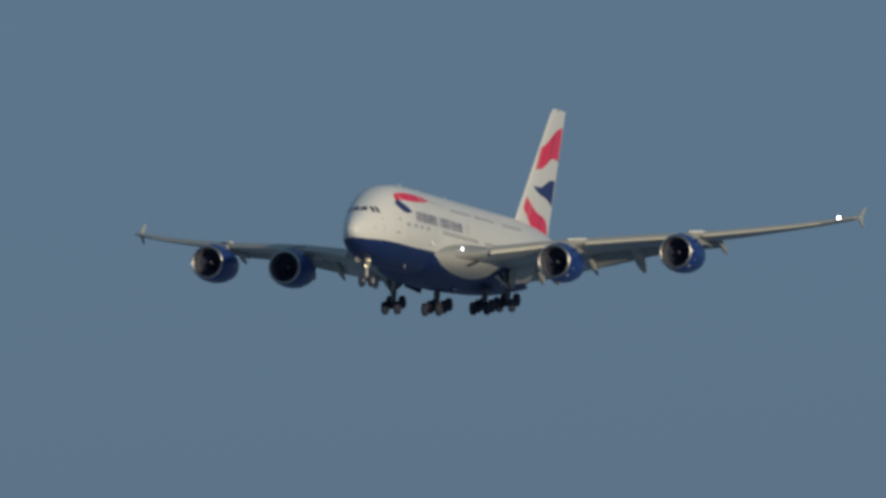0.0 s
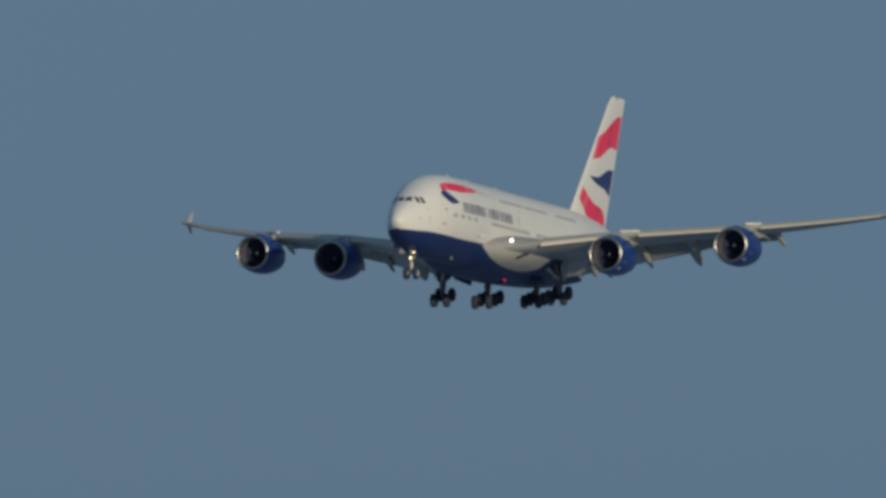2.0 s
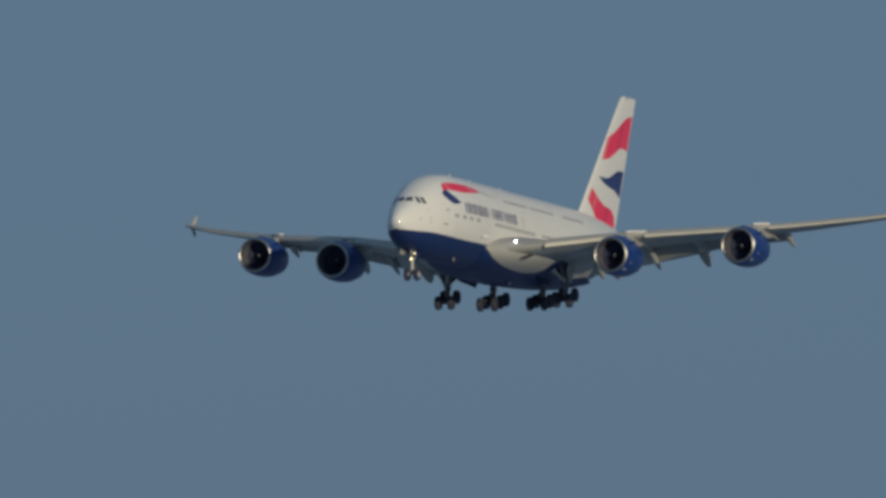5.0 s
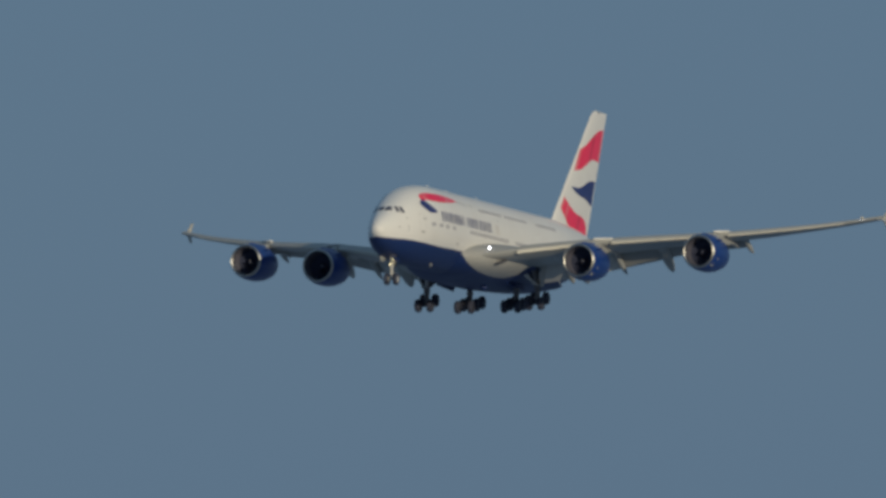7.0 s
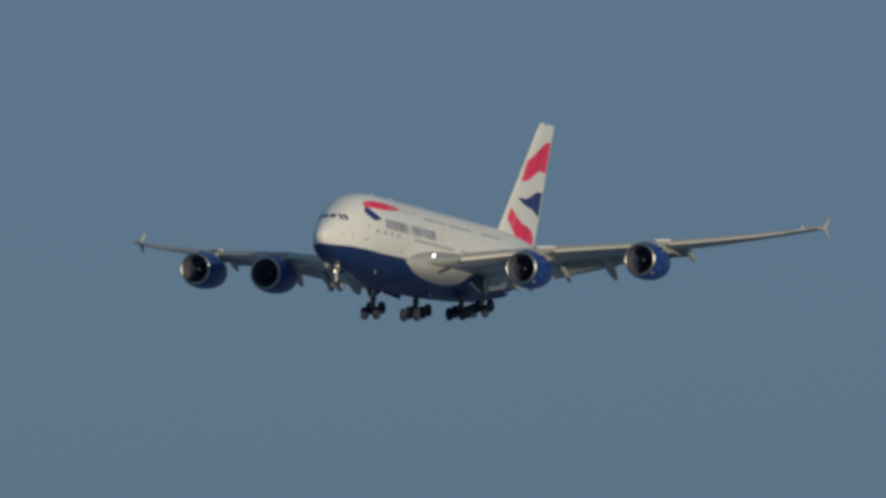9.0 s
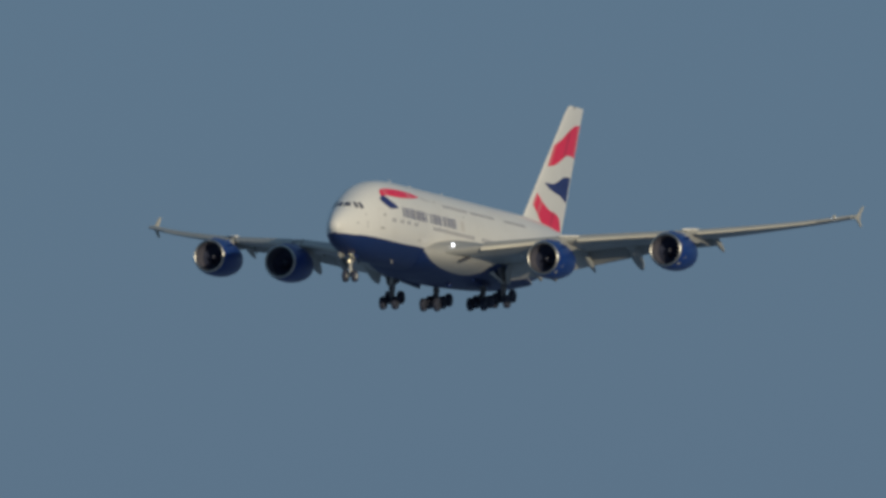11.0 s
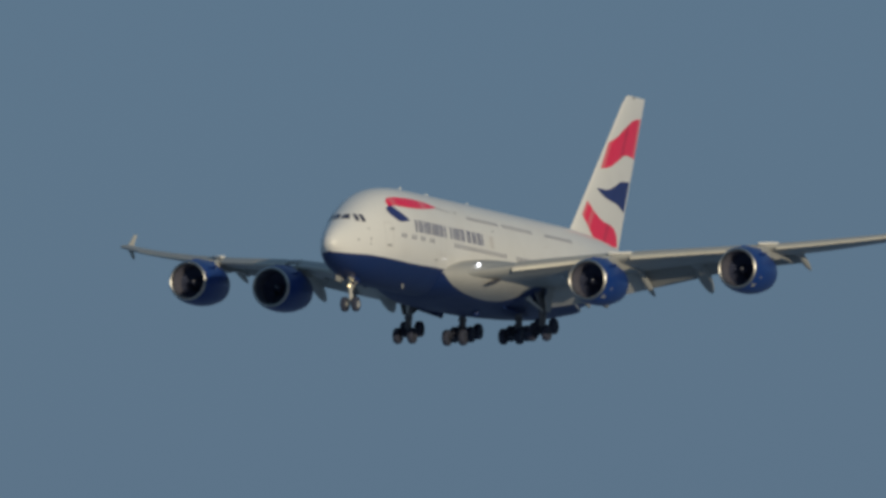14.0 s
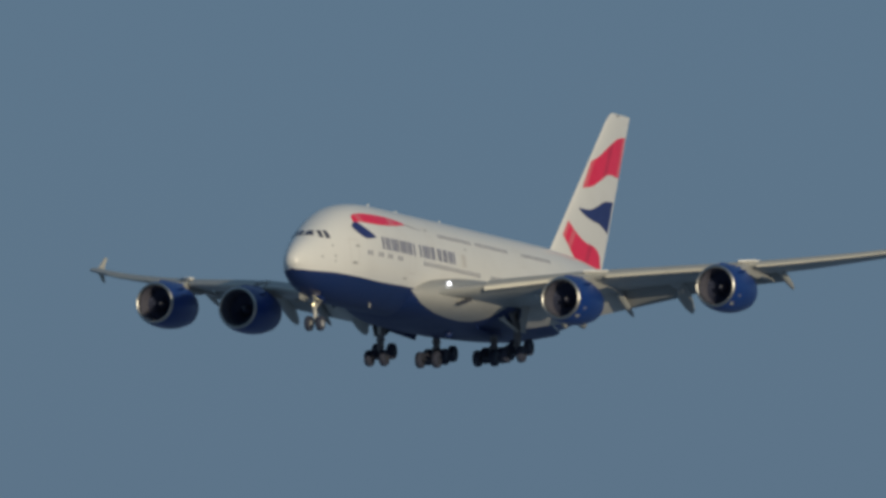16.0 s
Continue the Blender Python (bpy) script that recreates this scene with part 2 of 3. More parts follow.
def patch(name, upper, lower, mat, parent, side=1, nu=24, nv=6, lift=0.02, onto=None, label="", smooth=False, tone=None):
    """A painted shape lying on a curved skin, between two lines of (station, height); tone picks the paint along it."""
    onto = onto or side_y
    bm = bmesh.new()

    def along(line, f):
        d = [0.0]
        for a, b in zip(line, line[1:]):
            d.append(d[-1] + math.hypot(b[0] - a[0], b[1] - a[1]))
        x = f * d[-1]
        for i in range(len(line) - 1):
            if x <= d[i + 1] + 1e-9:
                t = (x - d[i]) / max(1e-9, d[i + 1] - d[i])
                return [line[i][k] + (line[i + 1][k] - line[i][k]) * t for k in (0, 1)]
        return line[-1]
    if smooth:
        upper, lower = flowing(upper), flowing(lower)
    grid = []
    for i in range(nu + 1):
        p, q = along(upper, i / nu), along(lower, i / nu)
        row = []
        for j in range(nv + 1):
            s, z = p[0] + (q[0] - p[0]) * j / nv, p[1] + (q[1] - p[1]) * j / nv
            y = onto(s, z)
            dz = (onto(s, z + 0.02) - onto(s, z - 0.02)) / 0.04
            ds = (onto(s + 0.02, z) - onto(s - 0.02, z)) / 0.04
            nrm = Vector((-ds, 1, -dz)).normalized() * lift
            row.append(V(s + nrm.x, side * (y + nrm.y), z + nrm.z))
        grid.append(row)
    return part(name, loft(grid, closed=False, caps=False, bm=bm, mat=tone and (lambda i, j: tone((i + .5) / nu))), mat, parent, label)


def on_hull(s, y, z, lift):
    """The point of the skin outward of (s, y, z), a little proud of it."""
    c = middle(s)
    h = TOP(s) - c if z > c else c - BOT(s)
    k = ((abs(y) / HALF(s)) ** EXPO + (abs(z - c) / h) ** EXPO) ** (1 / EXPO)
    y, z = y / k, c + (z - c) / k
    n = Vector((0, y, z - c)).normalized()
    return V(s - lift * .6, y + n.y * lift, z + n.z * lift)


def cockpit(hull):
    panes = [((4.66, .1, 7.86), (4.87, .55, 7.92), (4.3, .77, 7.47), (3.98, .08, 7.42)),
             ((4.95, .71, 7.92), (5.17, .97, 7.93), (4.87, 1.46, 7.34), (4.62, 1.2, 7.38)),
             ((5.29, 1.11, 7.94), (5.54, 1.3, 7.96), (5.49, 1.78, 7.36), (5.1, 1.6, 7.33))]
    for side in (1, -1):
        for a, b, c, d in panes:
            a, b, c, d = (Vector(p) for p in (a, b, c, d))
            rows = []
            for i in range(6):
                u = i / 5
                up, low = a.lerp(b, u), d.lerp(c, u)
                rows.append([on_hull(p.x, side * p.y, p.z, .03) for p in [up.lerp(low, k / 5) for k in range(6)]])
            part("cockpit_window", loft(rows, closed=False, caps=False), GLASS, hull, "dark cockpit window")


def cabin_windows(hull):
    """Oval-cornered panes of both decks, set proud of the skin."""
    bm = bmesh.new()
    outline = []
    for cx, cz, a0 in ((.07, .12, 0), (-.07, .12, 90), (-.07, -.12, 180), (.07, -.12, 270)):
        outline += [(cx + .07 * math.cos(radians(a0 + a)), cz + .07 * math.sin(radians(a0 + a))) for a in (0, 45, 90)]
    loft([[Vector((x * k, y, z * k)) for x, z in outline] for y, k in ((-.05, 1.0), (.0, 1.0), (.012, .88))], bm=bm)
    first = part("window", bm, CABIN, hull, "small dark cabin window")
    me = first.data
    main = [9.86, 10.35, 11.6, 12.1, 13.25, 13.75, 15.1, 15.65] + [20.3 + .533 * i for i in range(22)] + [34 + .533 * i for i in range(20)] + [47 + .533 * i for i in range(16)]
    upper = [24.5 + .533 * i for i in range(13)] + [32.2 + .533 * i for i in range(13)] + [42 + .533 * i for i in range(12)]
    spots = [(s, 6.58) for s in main] + [(s, 9.25) for s in upper]
    made = False
    for side in (1, -1):
        for s, z in spots:
            ob = new("window", me) if made else first
            made = True
            ob.parent = hull
            y = side_y(s, z)
            dz = (side_y(s, z + .05) - side_y(s, z - .05)) / .1
            ds = (side_y(s + .05, z) - side_y(s - .05, z)) / .1
            n = Vector((ds, side, -dz)).normalized()
            up = (Vector((0, 0, 1)) - n * n.z).normalized()
            m = Matrix((up.cross(-n), n, up)).transposed().to_4x4()
            m.translation = V(s, side * y, z) + n * 0.012
            ob.matrix_local = m


def doors(hull):
    """Door seams, sills and probes."""
    for side in (1, -1):
        for s, z0, z1, w in ((7.35, 5.45, 7.5, 1.05), (17.2, 5.5, 7.4, 1.1), (45.4, 5.5, 7.4, 1.1), (21.6, 8.1, 9.7, 1.0), (40.4, 8.1, 9.7, 1.0)):
            for a, b, c, d in ((s, s + .05, z0, z1), (s + w, s + w + .05, z0, z1), (s + .05, s + w, z1 - .05, z1), (s + .05, s + w, z0, z0 + .05)):
                patch("door_seam", [(a, d), (b, d)], [(a, c), (b, c)], LINE, hull, side, 2, 6, 0.008)
        for s, z, w, h in ((8.1, 6.92, .55, .13), (7.6, 5.52, .6, .14), (4.06, 5.7, .16, .16), (5.46, 5.84, .16, .18), (5.44, 5.46, .15, .14), (5.36, 6.7, .15, .14), (16.2, 5.0, .7, .1), (21.9, 9.42, .4, .14), (29, 8.5, .5, .1)):
            patch("probe_plate", [(s, z + h), (s + w, z + h)], [(s, z), (s + w, z)], SHELL, hull, side, 2, 2, 0.012)
    bm = bmesh.new()
    box(bm, [V(13.3, 1.62, 2.95), V(13.7, 1.62, 2.95), V(13.7, 1.7, 2.95), V(13.3, 1.7, 2.95), V(13.5, 1.64, 2.42), V(13.7, 1.64, 2.42), V(13.7, 1.67, 2.42), V(13.5, 1.67, 2.42)])
    part("drain_mast", bm, SILVER, hull, "pale drain mast under the belly")
    for s, h, z in ((16.3, .34, 10.93), (30.8, .32, 10.93)):
        bm = bmesh.new()
        box(bm, [V(s, -.03, z), V(s + .5, -.03, z), V(s + .5, .03, z), V(s, .03, z), V(s + .25, -.015, z + h), V(s + .5, -.015, z + h), V(s + .5, .015, z + h), V(s + .25, .015, z + h)])
        part("antenna", bm, WHITE, hull)


def marking(hull):
    """The ribbon and the row of bars on the front fuselage, both sides."""
    for side in (1, -1):
        patch("red_ribbon", [(8.95, 9.3), (9.15, 9.5), (9.6, 9.7), (10.3, 9.82), (11.96, 9.9), (14.8, 9.92), (16.6, 9.8), (18.0, 9.62)],
              [(8.85, 8.95), (9.3, 9.02), (10.2, 9.07), (12.45, 9.07), (15.2, 9.23), (16.8, 9.42), (17.9, 9.55), (18.0, 9.57)], [RED, PINK], hull, side, 40, 6, 0.02, label="red ribbon marking", smooth=True, tone=lambda u: 1 if .08 < u < .16 or .62 < u < .74 else 0)
        patch("blue_ribbon", [(8.85, 8.95), (9.28, 9.0), (9.9, 8.65), (10.67, 8.32), (11.35, 7.95)],
              [(8.4, 8.68), (8.45, 8.38), (9.0, 8.0), (9.85, 7.72), (11.3, 7.9)], LETTER, hull, side, 24, 6, 0.022, label="navy ribbon marking", smooth=True)
        patch("ribbon_tail", [(18.0, 9.62), (20.8, 9.38)], [(18.0, 9.54), (20.8, 9.33)], CABIN, hull, side, 12, 3, 0.035)
        # one word of seven signs, a gap, another of seven: each sign is two plain bars
        for start, widths in ((12.25, (.92, .92, .4, .95, .4, .85, .98)), (19.45, (1.0, .4, .92, 1.2, 1.0, .95, .85))):
            s = start
            for w in widths:
                bars = [(s + .05, s + .3)] if w < .5 else [(s, s + .24), (s + w - .29, s + w - .07)]
                for a, b in bars:
                    patch("marking_bar", [(a, 8.08), (b, 8.08)], [(a, 7.06), (b, 7.06)], LETTER, hull, side, 2, 6, 0.02)
                s += w + .14
        patch("crest", [(28.1, 8.05), (28.9, 8.05)], [(28.1, 7.0), (28.9, 7.0)], LINE, hull, side, 4, 4, 0.02, label="pale grey crest marking")


def belly_fairing():
    """Grey bulge from which the wings grow, navy below."""
    rows = []
    low = curve([18.5, 18.8, 19.4, 22, 27, 34, 40, 46, 50], [4.0, 3.1, 2.65, 2.15, 1.78, 1.68, 1.86, 2.25, 2.9])
    up = curve([18.5, 18.9, 19.6, 21, 24, 30, 36, 44, 50], [4.5, 4.95, 5.3, 5.55, 5.8, 6.2, 6.2, 5.0, 3.6])
    out = curve([18.5, 18.9, 19.6, 21, 22.4, 24, 27, 31, 38, 45, 50], [3.15, 3.45, 3.95, 4.8, 5.65, 6.4, 6.9, 6.8, 5.6, 4.0, 3.0])
    edge = curve([18.5, 18.65, 18.85, 19.4, 20.2, 22.9, 26, 28, 29.2, 30.5, 33, 40, 44, 50], [4.4, 4.1, 3.85, 3.42, 3.08, 2.52, 2.32, 2.42, 2.8, 3.7, 4.3, 4.3, 4.0, 3.3])
    for s in [18.5, 18.6, 18.75, 18.9, 19.1, 19.3, 19.6, 20, 21, 22, 24, 26, 27, 28, 28.6, 29.2, 29.8, 30.5, 32, 34, 36, 38, 40, 42, 44, 46, 48, 50]:
        l, u, w = low(s), up(s), out(s)
        c = l + (u - l) * (0.55 + 0.2 * min(1, max(0, (s - 20) / 5)))
        k = min(0.999, max(0.02, (c - min(edge(s), c - .02)) / (c - l)))
        seam = -math.acos(max(0.0, 1 - k ** 2.2) ** 0.5)
        angles = [-math.pi / 2 + (seam + math.pi / 2) * i / 8 for i in range(8)] + [seam + (math.pi / 2 - seam) * i / 10 for i in range(11)]
        ring = []
        for side, aa in ((1, angles), (-1, angles[-2:0:-1])):
            for a in aa:
                sz = math.sin(a)
                ring.append(V(s, side * w * max(0, math.cos(a)) ** (2 / 2.2), c + (u - c if sz > 0 else c - l) * math.copysign(abs(sz) ** (2 / 2.2), sz)))
        rows.append(ring)
    vent = [(23.1 + .7 * math.cos(a), 3.66 + .13 * math.sin(a) + .26 * math.cos(a)) for a in [2 * math.pi * k / 20 for k in range(20)]]
    body = part("belly_fairing", loft(rows, mat=lambda i, j: 1 if (j < 8 or j >= 28) else 0), [SILVER, NAVY], plane, "grey wing root fairing, navy underneath")
    for side in (1, -1):
        part("air_inlet", loft([[V(s, side * (out(s) + d), z) for s, z in vent] for d in (-.2, .05)]), DARKHUB, body, "dark oval air inlet")
    return body


# wing: span station -> leading edge, chord, height of the leading edge, nose-up twist, thickness
WY = [2.5, 5, 7.4, 10.6, 14.5, 20, 25.6, 32, 36, 39.7]
W_LE = curve(WY, [18.9, 21.0, 22.8, 25.2, 28.1, 31.95, 35.85, 40.3, 43.2, 46.1])
W_CH = curve(WY, [19.0, 17.3, 16.0, 14.2, 12.1, 9.9, 8.3, 6.4, 5.2, 4.0])
W_Z = curve(WY, [3.9, 4.3, 4.75, 5.3, 5.95, 6.6, 7.2, 8.1, 8.78, 9.62])
W_TW = curve(WY, [0.6, 0.7, 0.8, 0.8, 0.6, 0.1, -0.6, -2.0, -3.0, -3.4])
W_TH = curve(WY, [.095, .09, .092, .096, .094, .094, .1, .1, .1, .1])


def foil(x):
    """Upper and lower height of the section at x of the chord, for a thickness of 1."""
    t = 5 * (0.2969 * math.sqrt(x) - 0.126 * x - 0.3516 * x * x + 0.2843 * x ** 3 - 0.1036 * x ** 4)
    camber = 0.14 * x * (1 - x) + 0.1 * x * x * (1 - x)
    return camber + t, camber - t


def wing_point(y, x, h):
    """Chord fraction x and height h (of the chord) at the span station y > 0."""
    c, tw = W_CH(y), radians(W_TW(y))
    dx, dz = x * c, h * c
    return W_LE(y) + dx * math.cos(tw) + dz * math.sin(tw), W_Z(y) - dx * math.sin(tw) + dz * math.cos(tw)


def section(y, side, x0, x1, n=14):
    ring = []
    xs = [x0 + (x1 - x0) * (1 - math.cos(math.pi * i / n)) / 2 for i in range(n + 1)]
    th = W_TH(y)
    for x in xs:
        s, z = wing_point(y, x, foil(x)[0] * th)
        ring.append(V(s, side * y, z))
    for x in reversed(xs[1 if x0 == 0 else 0:]):
        s, z = wing_point(y, x, foil(x)[1] * th)
        ring.append(V(s, side * y, z))
    return ring


def slat_ring(y, side):
    """A drooped leading-edge slat, ahead of and below the nose of the wing."""
    c, th, ring = W_CH(y), W_TH(y), []
    reach = 0.1 if y > 14 else 0.075
    pts = [(x, foil(x)[0] * th) for x in (reach, reach * .7, reach * .4, reach * .15, 0.002)] + [(x, foil(x)[1] * th) for x in (reach * .1, reach * .3, reach * .5)] + [(reach * .5, foil(reach * .5)[0] * th * .35), (reach * .85, foil(reach)[0] * th * .8)]
    a = radians(13)
    for x, h in pts:
        x2, h2 = x * math.cos(a) + h * math.sin(a) - .03, h * math.cos(a) + (x - reach) * math.sin(a) + .006
        s, z = wing_point(y, x2, h2)
        ring.append(V(s, side * y, z))
    return ring


FLAP_S = curve([3.6, 7, 9, 11, 13.5, 17, 20.3, 23, 26.5], [37.5, 38.6, 39.1, 39.2, 39.7, 40.7, 41.8, 43.0, 44.4])
FLAP_Z = curve([3.6, 5, 7, 9, 11, 13.5, 17, 20.3, 23, 26.5], [2.5, 2.65, 2.95, 3.25, 3.65, 4.2, 5.0, 5.8, 6.22, 6.65])


def flap_ring(y, side):
    """A lowered flap from under the wing's end to its drooped trailing edge."""
    s0, z0 = wing_point(y, .79, foil(.79)[1] * W_TH(y) * .3)
    s1, z1 = FLAP_S(y), FLAP_Z(y)
    d = Vector((s1 - s0, z1 - z0))
    n = Vector((-d.y, d.x))
    ring = []
    for i in range(18):
        t = i / 9
        x = t if t <= 1 else 2 - t
        up, lo = foil(x)
        p = Vector((s0, z0)) + d * x + n * (up if t <= 1 else lo) * .12
        ring.append(V(p.x, side * y, p.y))
    return ring


def wing(side):
    ys = [2.5, 4, 6, 8, 10, 12, 14.5, 17, 20, 23, 25.6, 28, 30, 33, 36, 38, 39.4, 39.7]
    rows = []
    for y in ys:
        end = 0.8 if y < 26.5 else 1.0
        rows.append(section(y, side, 0, end))
    w = part("wing", loft(rows, mat=lambda i, j: 1 if ys[i + 1] <= 8 and j < 7 else 0), [GREY, SILVER], plane, "swept grey wing bent upward in flight")
    for y0, y1 in ((7.8, 14.25), (16.0, 20.2), (20.25, 25.0), (26.45, 31), (31.05, 35), (35.05, 36.8)):
        rows = [slat_ring(y0 + (y1 - y0) * i / 4, side) for i in range(5)]
        # cream nose, grey top: the narrow lit strip is set by face colour
        part("slat", loft(rows, mat=lambda i, j: 0 if 3 <= j <= 6 else 1), [SLAT, SILVER], w, "pale drooped leading-edge slat")
    # inner flap coloured as if sunlit, outer ones toned down
    for y0, y1 in ((3.9, 13.5), (13.55, 20.3), (20.35, 26.3)):
        rows = [flap_ring(y0 + (y1 - y0) * i / 6, side) for i in range(7)]
        part("flap", loft(rows), LIFTEDFLAP if y0 < 5 else DIMMEDFLAP, w, "lowered landing flap, its grey lifted for missing sunlight" if y0 < 5 else "lowered landing flap, its grey darkened against the sun")
    # raised fixed nose of the wing between the slats, over the pylons
    for y0, y1, at in ((14.35, 15.95, 14.6), (25.1, 26.35, 25.5)):
        rows = []
        for y in (y0, y0 + .06, (y0 + y1) / 2, y1 - .06, y1):
            inset = .05 if y in (y0, y1) else 0
            z, le = W_Z(at) + (W_Z(y) - W_Z(at)) * .5, W_LE(y)
            rows.append([V(le + a, side * y, z + h) for a, h in ((1.0, .53), (.6, .53 - inset), (.1, .5 - inset), (-.05 + inset, .44), (-.05 + inset, .36), (.05, .28 + inset), (.5, .2), (1.0, .15))])
        part("fixed_leading_edge", loft(rows), WHITE, w, "white fixed leading edge above the pylon")
    for y, s0, s1, z1, r, wide in ((8.5, 34.5, 38.4, 2.65, .6, .9), (10.0, 34, 38.7, 2.7, .85, 1.1), (13.9, 33.5, 40.1, 3.62, .48, .8), (18.2, 36.5, 42.7, 4.1, .85, .85), (26.5, 39.5, 44.6, 6.0, .42, .85)):
        fairing(side, y, s0, s1, z1, r, wide, w)
    fence(side, w)
    bm = bmesh.new()
    box(bm, [V(28.1, side * 10.1, 4.3), V(28.1, side * 10.22, 4.3), V(28.6, side * 10.22, 4.3), V(28.6, side * 10.1, 4.3),
             V(27.9, side * 10.1, 4.75), V(27.9, side * 10.22, 4.75), V(28.8, side * 10.22, 4.75), V(28.8, side * 10.1, 4.75)])
    part("drain_fitting", bm, WHITE, w, "small pale drain fitting under the wing")
    return w


def fairing(side, y, s0, s1, z1, r, wide, parent):
    """Canoe-shaped flap track fairing in two pieces: the front lies along the wing, the tail droops with the flap."""
    def under(st):
        x = min(.79, max(.02, (st - W_LE(y)) / W_CH(y)))
        return wing_point(y, x, foil(x)[1] * W_TH(y))[1]

    def ring(s, z, k):
        return [V(s, side * y + r * wide * k * math.cos(a), z + r * k * math.sin(a) * (1 if math.sin(a) < 0 else .75)) for a in [2 * math.pi * j / 18 for j in range(18)]]
    hinge = s0 + (s1 - s0) * .42
    zh = under(hinge) + r * .3
    front = [(0, .05), (.06, .3), (.16, .55), (.3, .78), (.5, .93), (.75, 1), (1, .97)]
    rows = [ring(s0 + (hinge - s0) * u, under(s0 + (hinge - s0) * u) + r * (.95 - .65 * u), k * .8) for u, k in front]
    part("flap_fairing", loft(rows), GREY, parent, "grey canoe-shaped flap track fairing")
    tail = [(-.03, .4), (.0, .6), (.22, .86), (.5, .8), (.72, .64), (.88, .44), (.97, .24), (1, .1)]
    part("fairing_tail", loft([ring(hinge + (s1 - hinge) * u, zh + (z1 - zh) * max(0, u), k) for u, k in tail]), GREY, parent, "drooped tail of the flap fairing")


def fence(side, parent):
    """Arrow-shaped wingtip fence, above and below the tip."""
    outline = [(47.3, 9.62), (48.5, 10.2), (49.55, 11.0), (49.95, 11.0), (49.3, 10.2), (48.95, 9.68), (49.5, 8.8), (49.15, 8.8), (48.3, 9.4)]
    rows = [[V(s, side * (39.8 + dy + .1 * abs(z - 9.6)), z) for s, z in outline] for dy in (-.06, .06)]
    part("wingtip_fence", loft(rows), SLAT, parent, "pale arrow-shaped wingtip fence")


def fin_half(s, z):
    """Half thickness of the fin."""
    t = (z - 10.0) / 14.2
    le, te = 53.6 + 13.95 * t, 66.0 + 6.1 * t
    x = min(1, max(0, (s - le) / (te - le)))
    return (te - le) * .09 * foil(x)[0] * 0.55 + .01


def fin():
    rows = []
    for z in (9.3, 10.4, 12, 15, 18, 21, 23.4, 24.0, 24.2):
        t = (z - 10.0) / 14.2
        le, te = 53.6 + 13.95 * t, 66.0 + 6.1 * t
        if z > 23.9:
            le += .5 if z > 24.1 else .12
        ring = []
        xs = [(1 - math.cos(math.pi * i / 12)) / 2 for i in range(13)]
        k = .5 if z > 24.1 else 1
        for x in xs:
            ring.append(V(le + (te - le) * x, k * fin_half(le + (te - le) * x, z), z))
        for x in xs[-2:0:-1]:
            ring.append(V(le + (te - le) * x, -k * fin_half(le + (te - le) * x, z), z))
        rows.append(ring)
    f = part("fin", loft(rows), WHITE, plane, "tall white tail fin with red and navy waves")
    for side in (1, -1):
        patch("red_wave", [(63.2, 19.48), (65.0, 20.12), (66.77, 21.0), (69.1, 22.0), (71.1, 22.3)],
              [(61.2, 16.97), (63.28, 17.29), (65.05, 17.92), (67.11, 18.66), (69.6, 18.57)], [RED, PINK, DEEPRED], f, side, 40, 10, .02, fin_half, "red wave on the fin, paler at its ends", True, lambda u: 1 if u < .1 or u > .93 else 2 if .52 < u < .66 else 0)
        patch("navy_wave", [(60.26, 15.15), (62.74, 15.2), (64.5, 15.67), (66.27, 16.23), (68.4, 16.36)],
              [(60.27, 15.1), (61.57, 14.6), (63.35, 14.29), (65.13, 14.11), (67.2, 13.5)], LETTER, f, side, 20, 8, .02, fin_half, "navy wave on the fin", True)
        patch("red_wave", [(58.1, 13.85), (59.55, 13.01), (61.62, 12.3), (63.99, 12.04), (65.25, 11.4), (65.6, 10.3)],
              [(56.9, 12.5), (57.7, 11.84), (59.3, 10.7), (61.4, 10.3), (63.2, 10.25), (65.55, 10.25)], [RED, PINK, DEEPRED], f, side, 40, 8, .02, fin_half, "red wave at the foot of the fin", True, lambda u: 1 if u < .06 or .13 < u < .2 else 2 if .55 < u < .64 else 0)
        patch("fin_light", [(68.85, 24.16), (69.40, 24.16)], [(68.85, 23.91), (69.40, 23.91)], SHELL, f, side, 2, 2, .02, fin_half, "small dark light housing near the fin tip")
    return f


def tailplane(side):
    rows = []
    for y, le, ch, z in ((.8, 58.2, 10.6, 7.9), (4, 60.7, 8.9, 8.25), (9, 64.3, 6.3, 8.85), (14.6, 68.3, 3.7, 9.5), (15.1, 69.0, 2.9, 9.55)):
        ring = []
        xs = [(1 - math.cos(math.pi * i / 10)) / 2 for i in range(11)]
        for x in xs:
            ring.append(V(le + ch * x, side * y, z + .09 * ch * .5 * foil(x)[0]))
        for x in xs[-2:0:-1]:
            ring.append(V(le + ch * x, side * y, z - .09 * ch * .6 * foil(x)[0]))
        rows.append(ring)
    part("tailplane", loft(rows), GREY, plane, "grey swept tailplane")


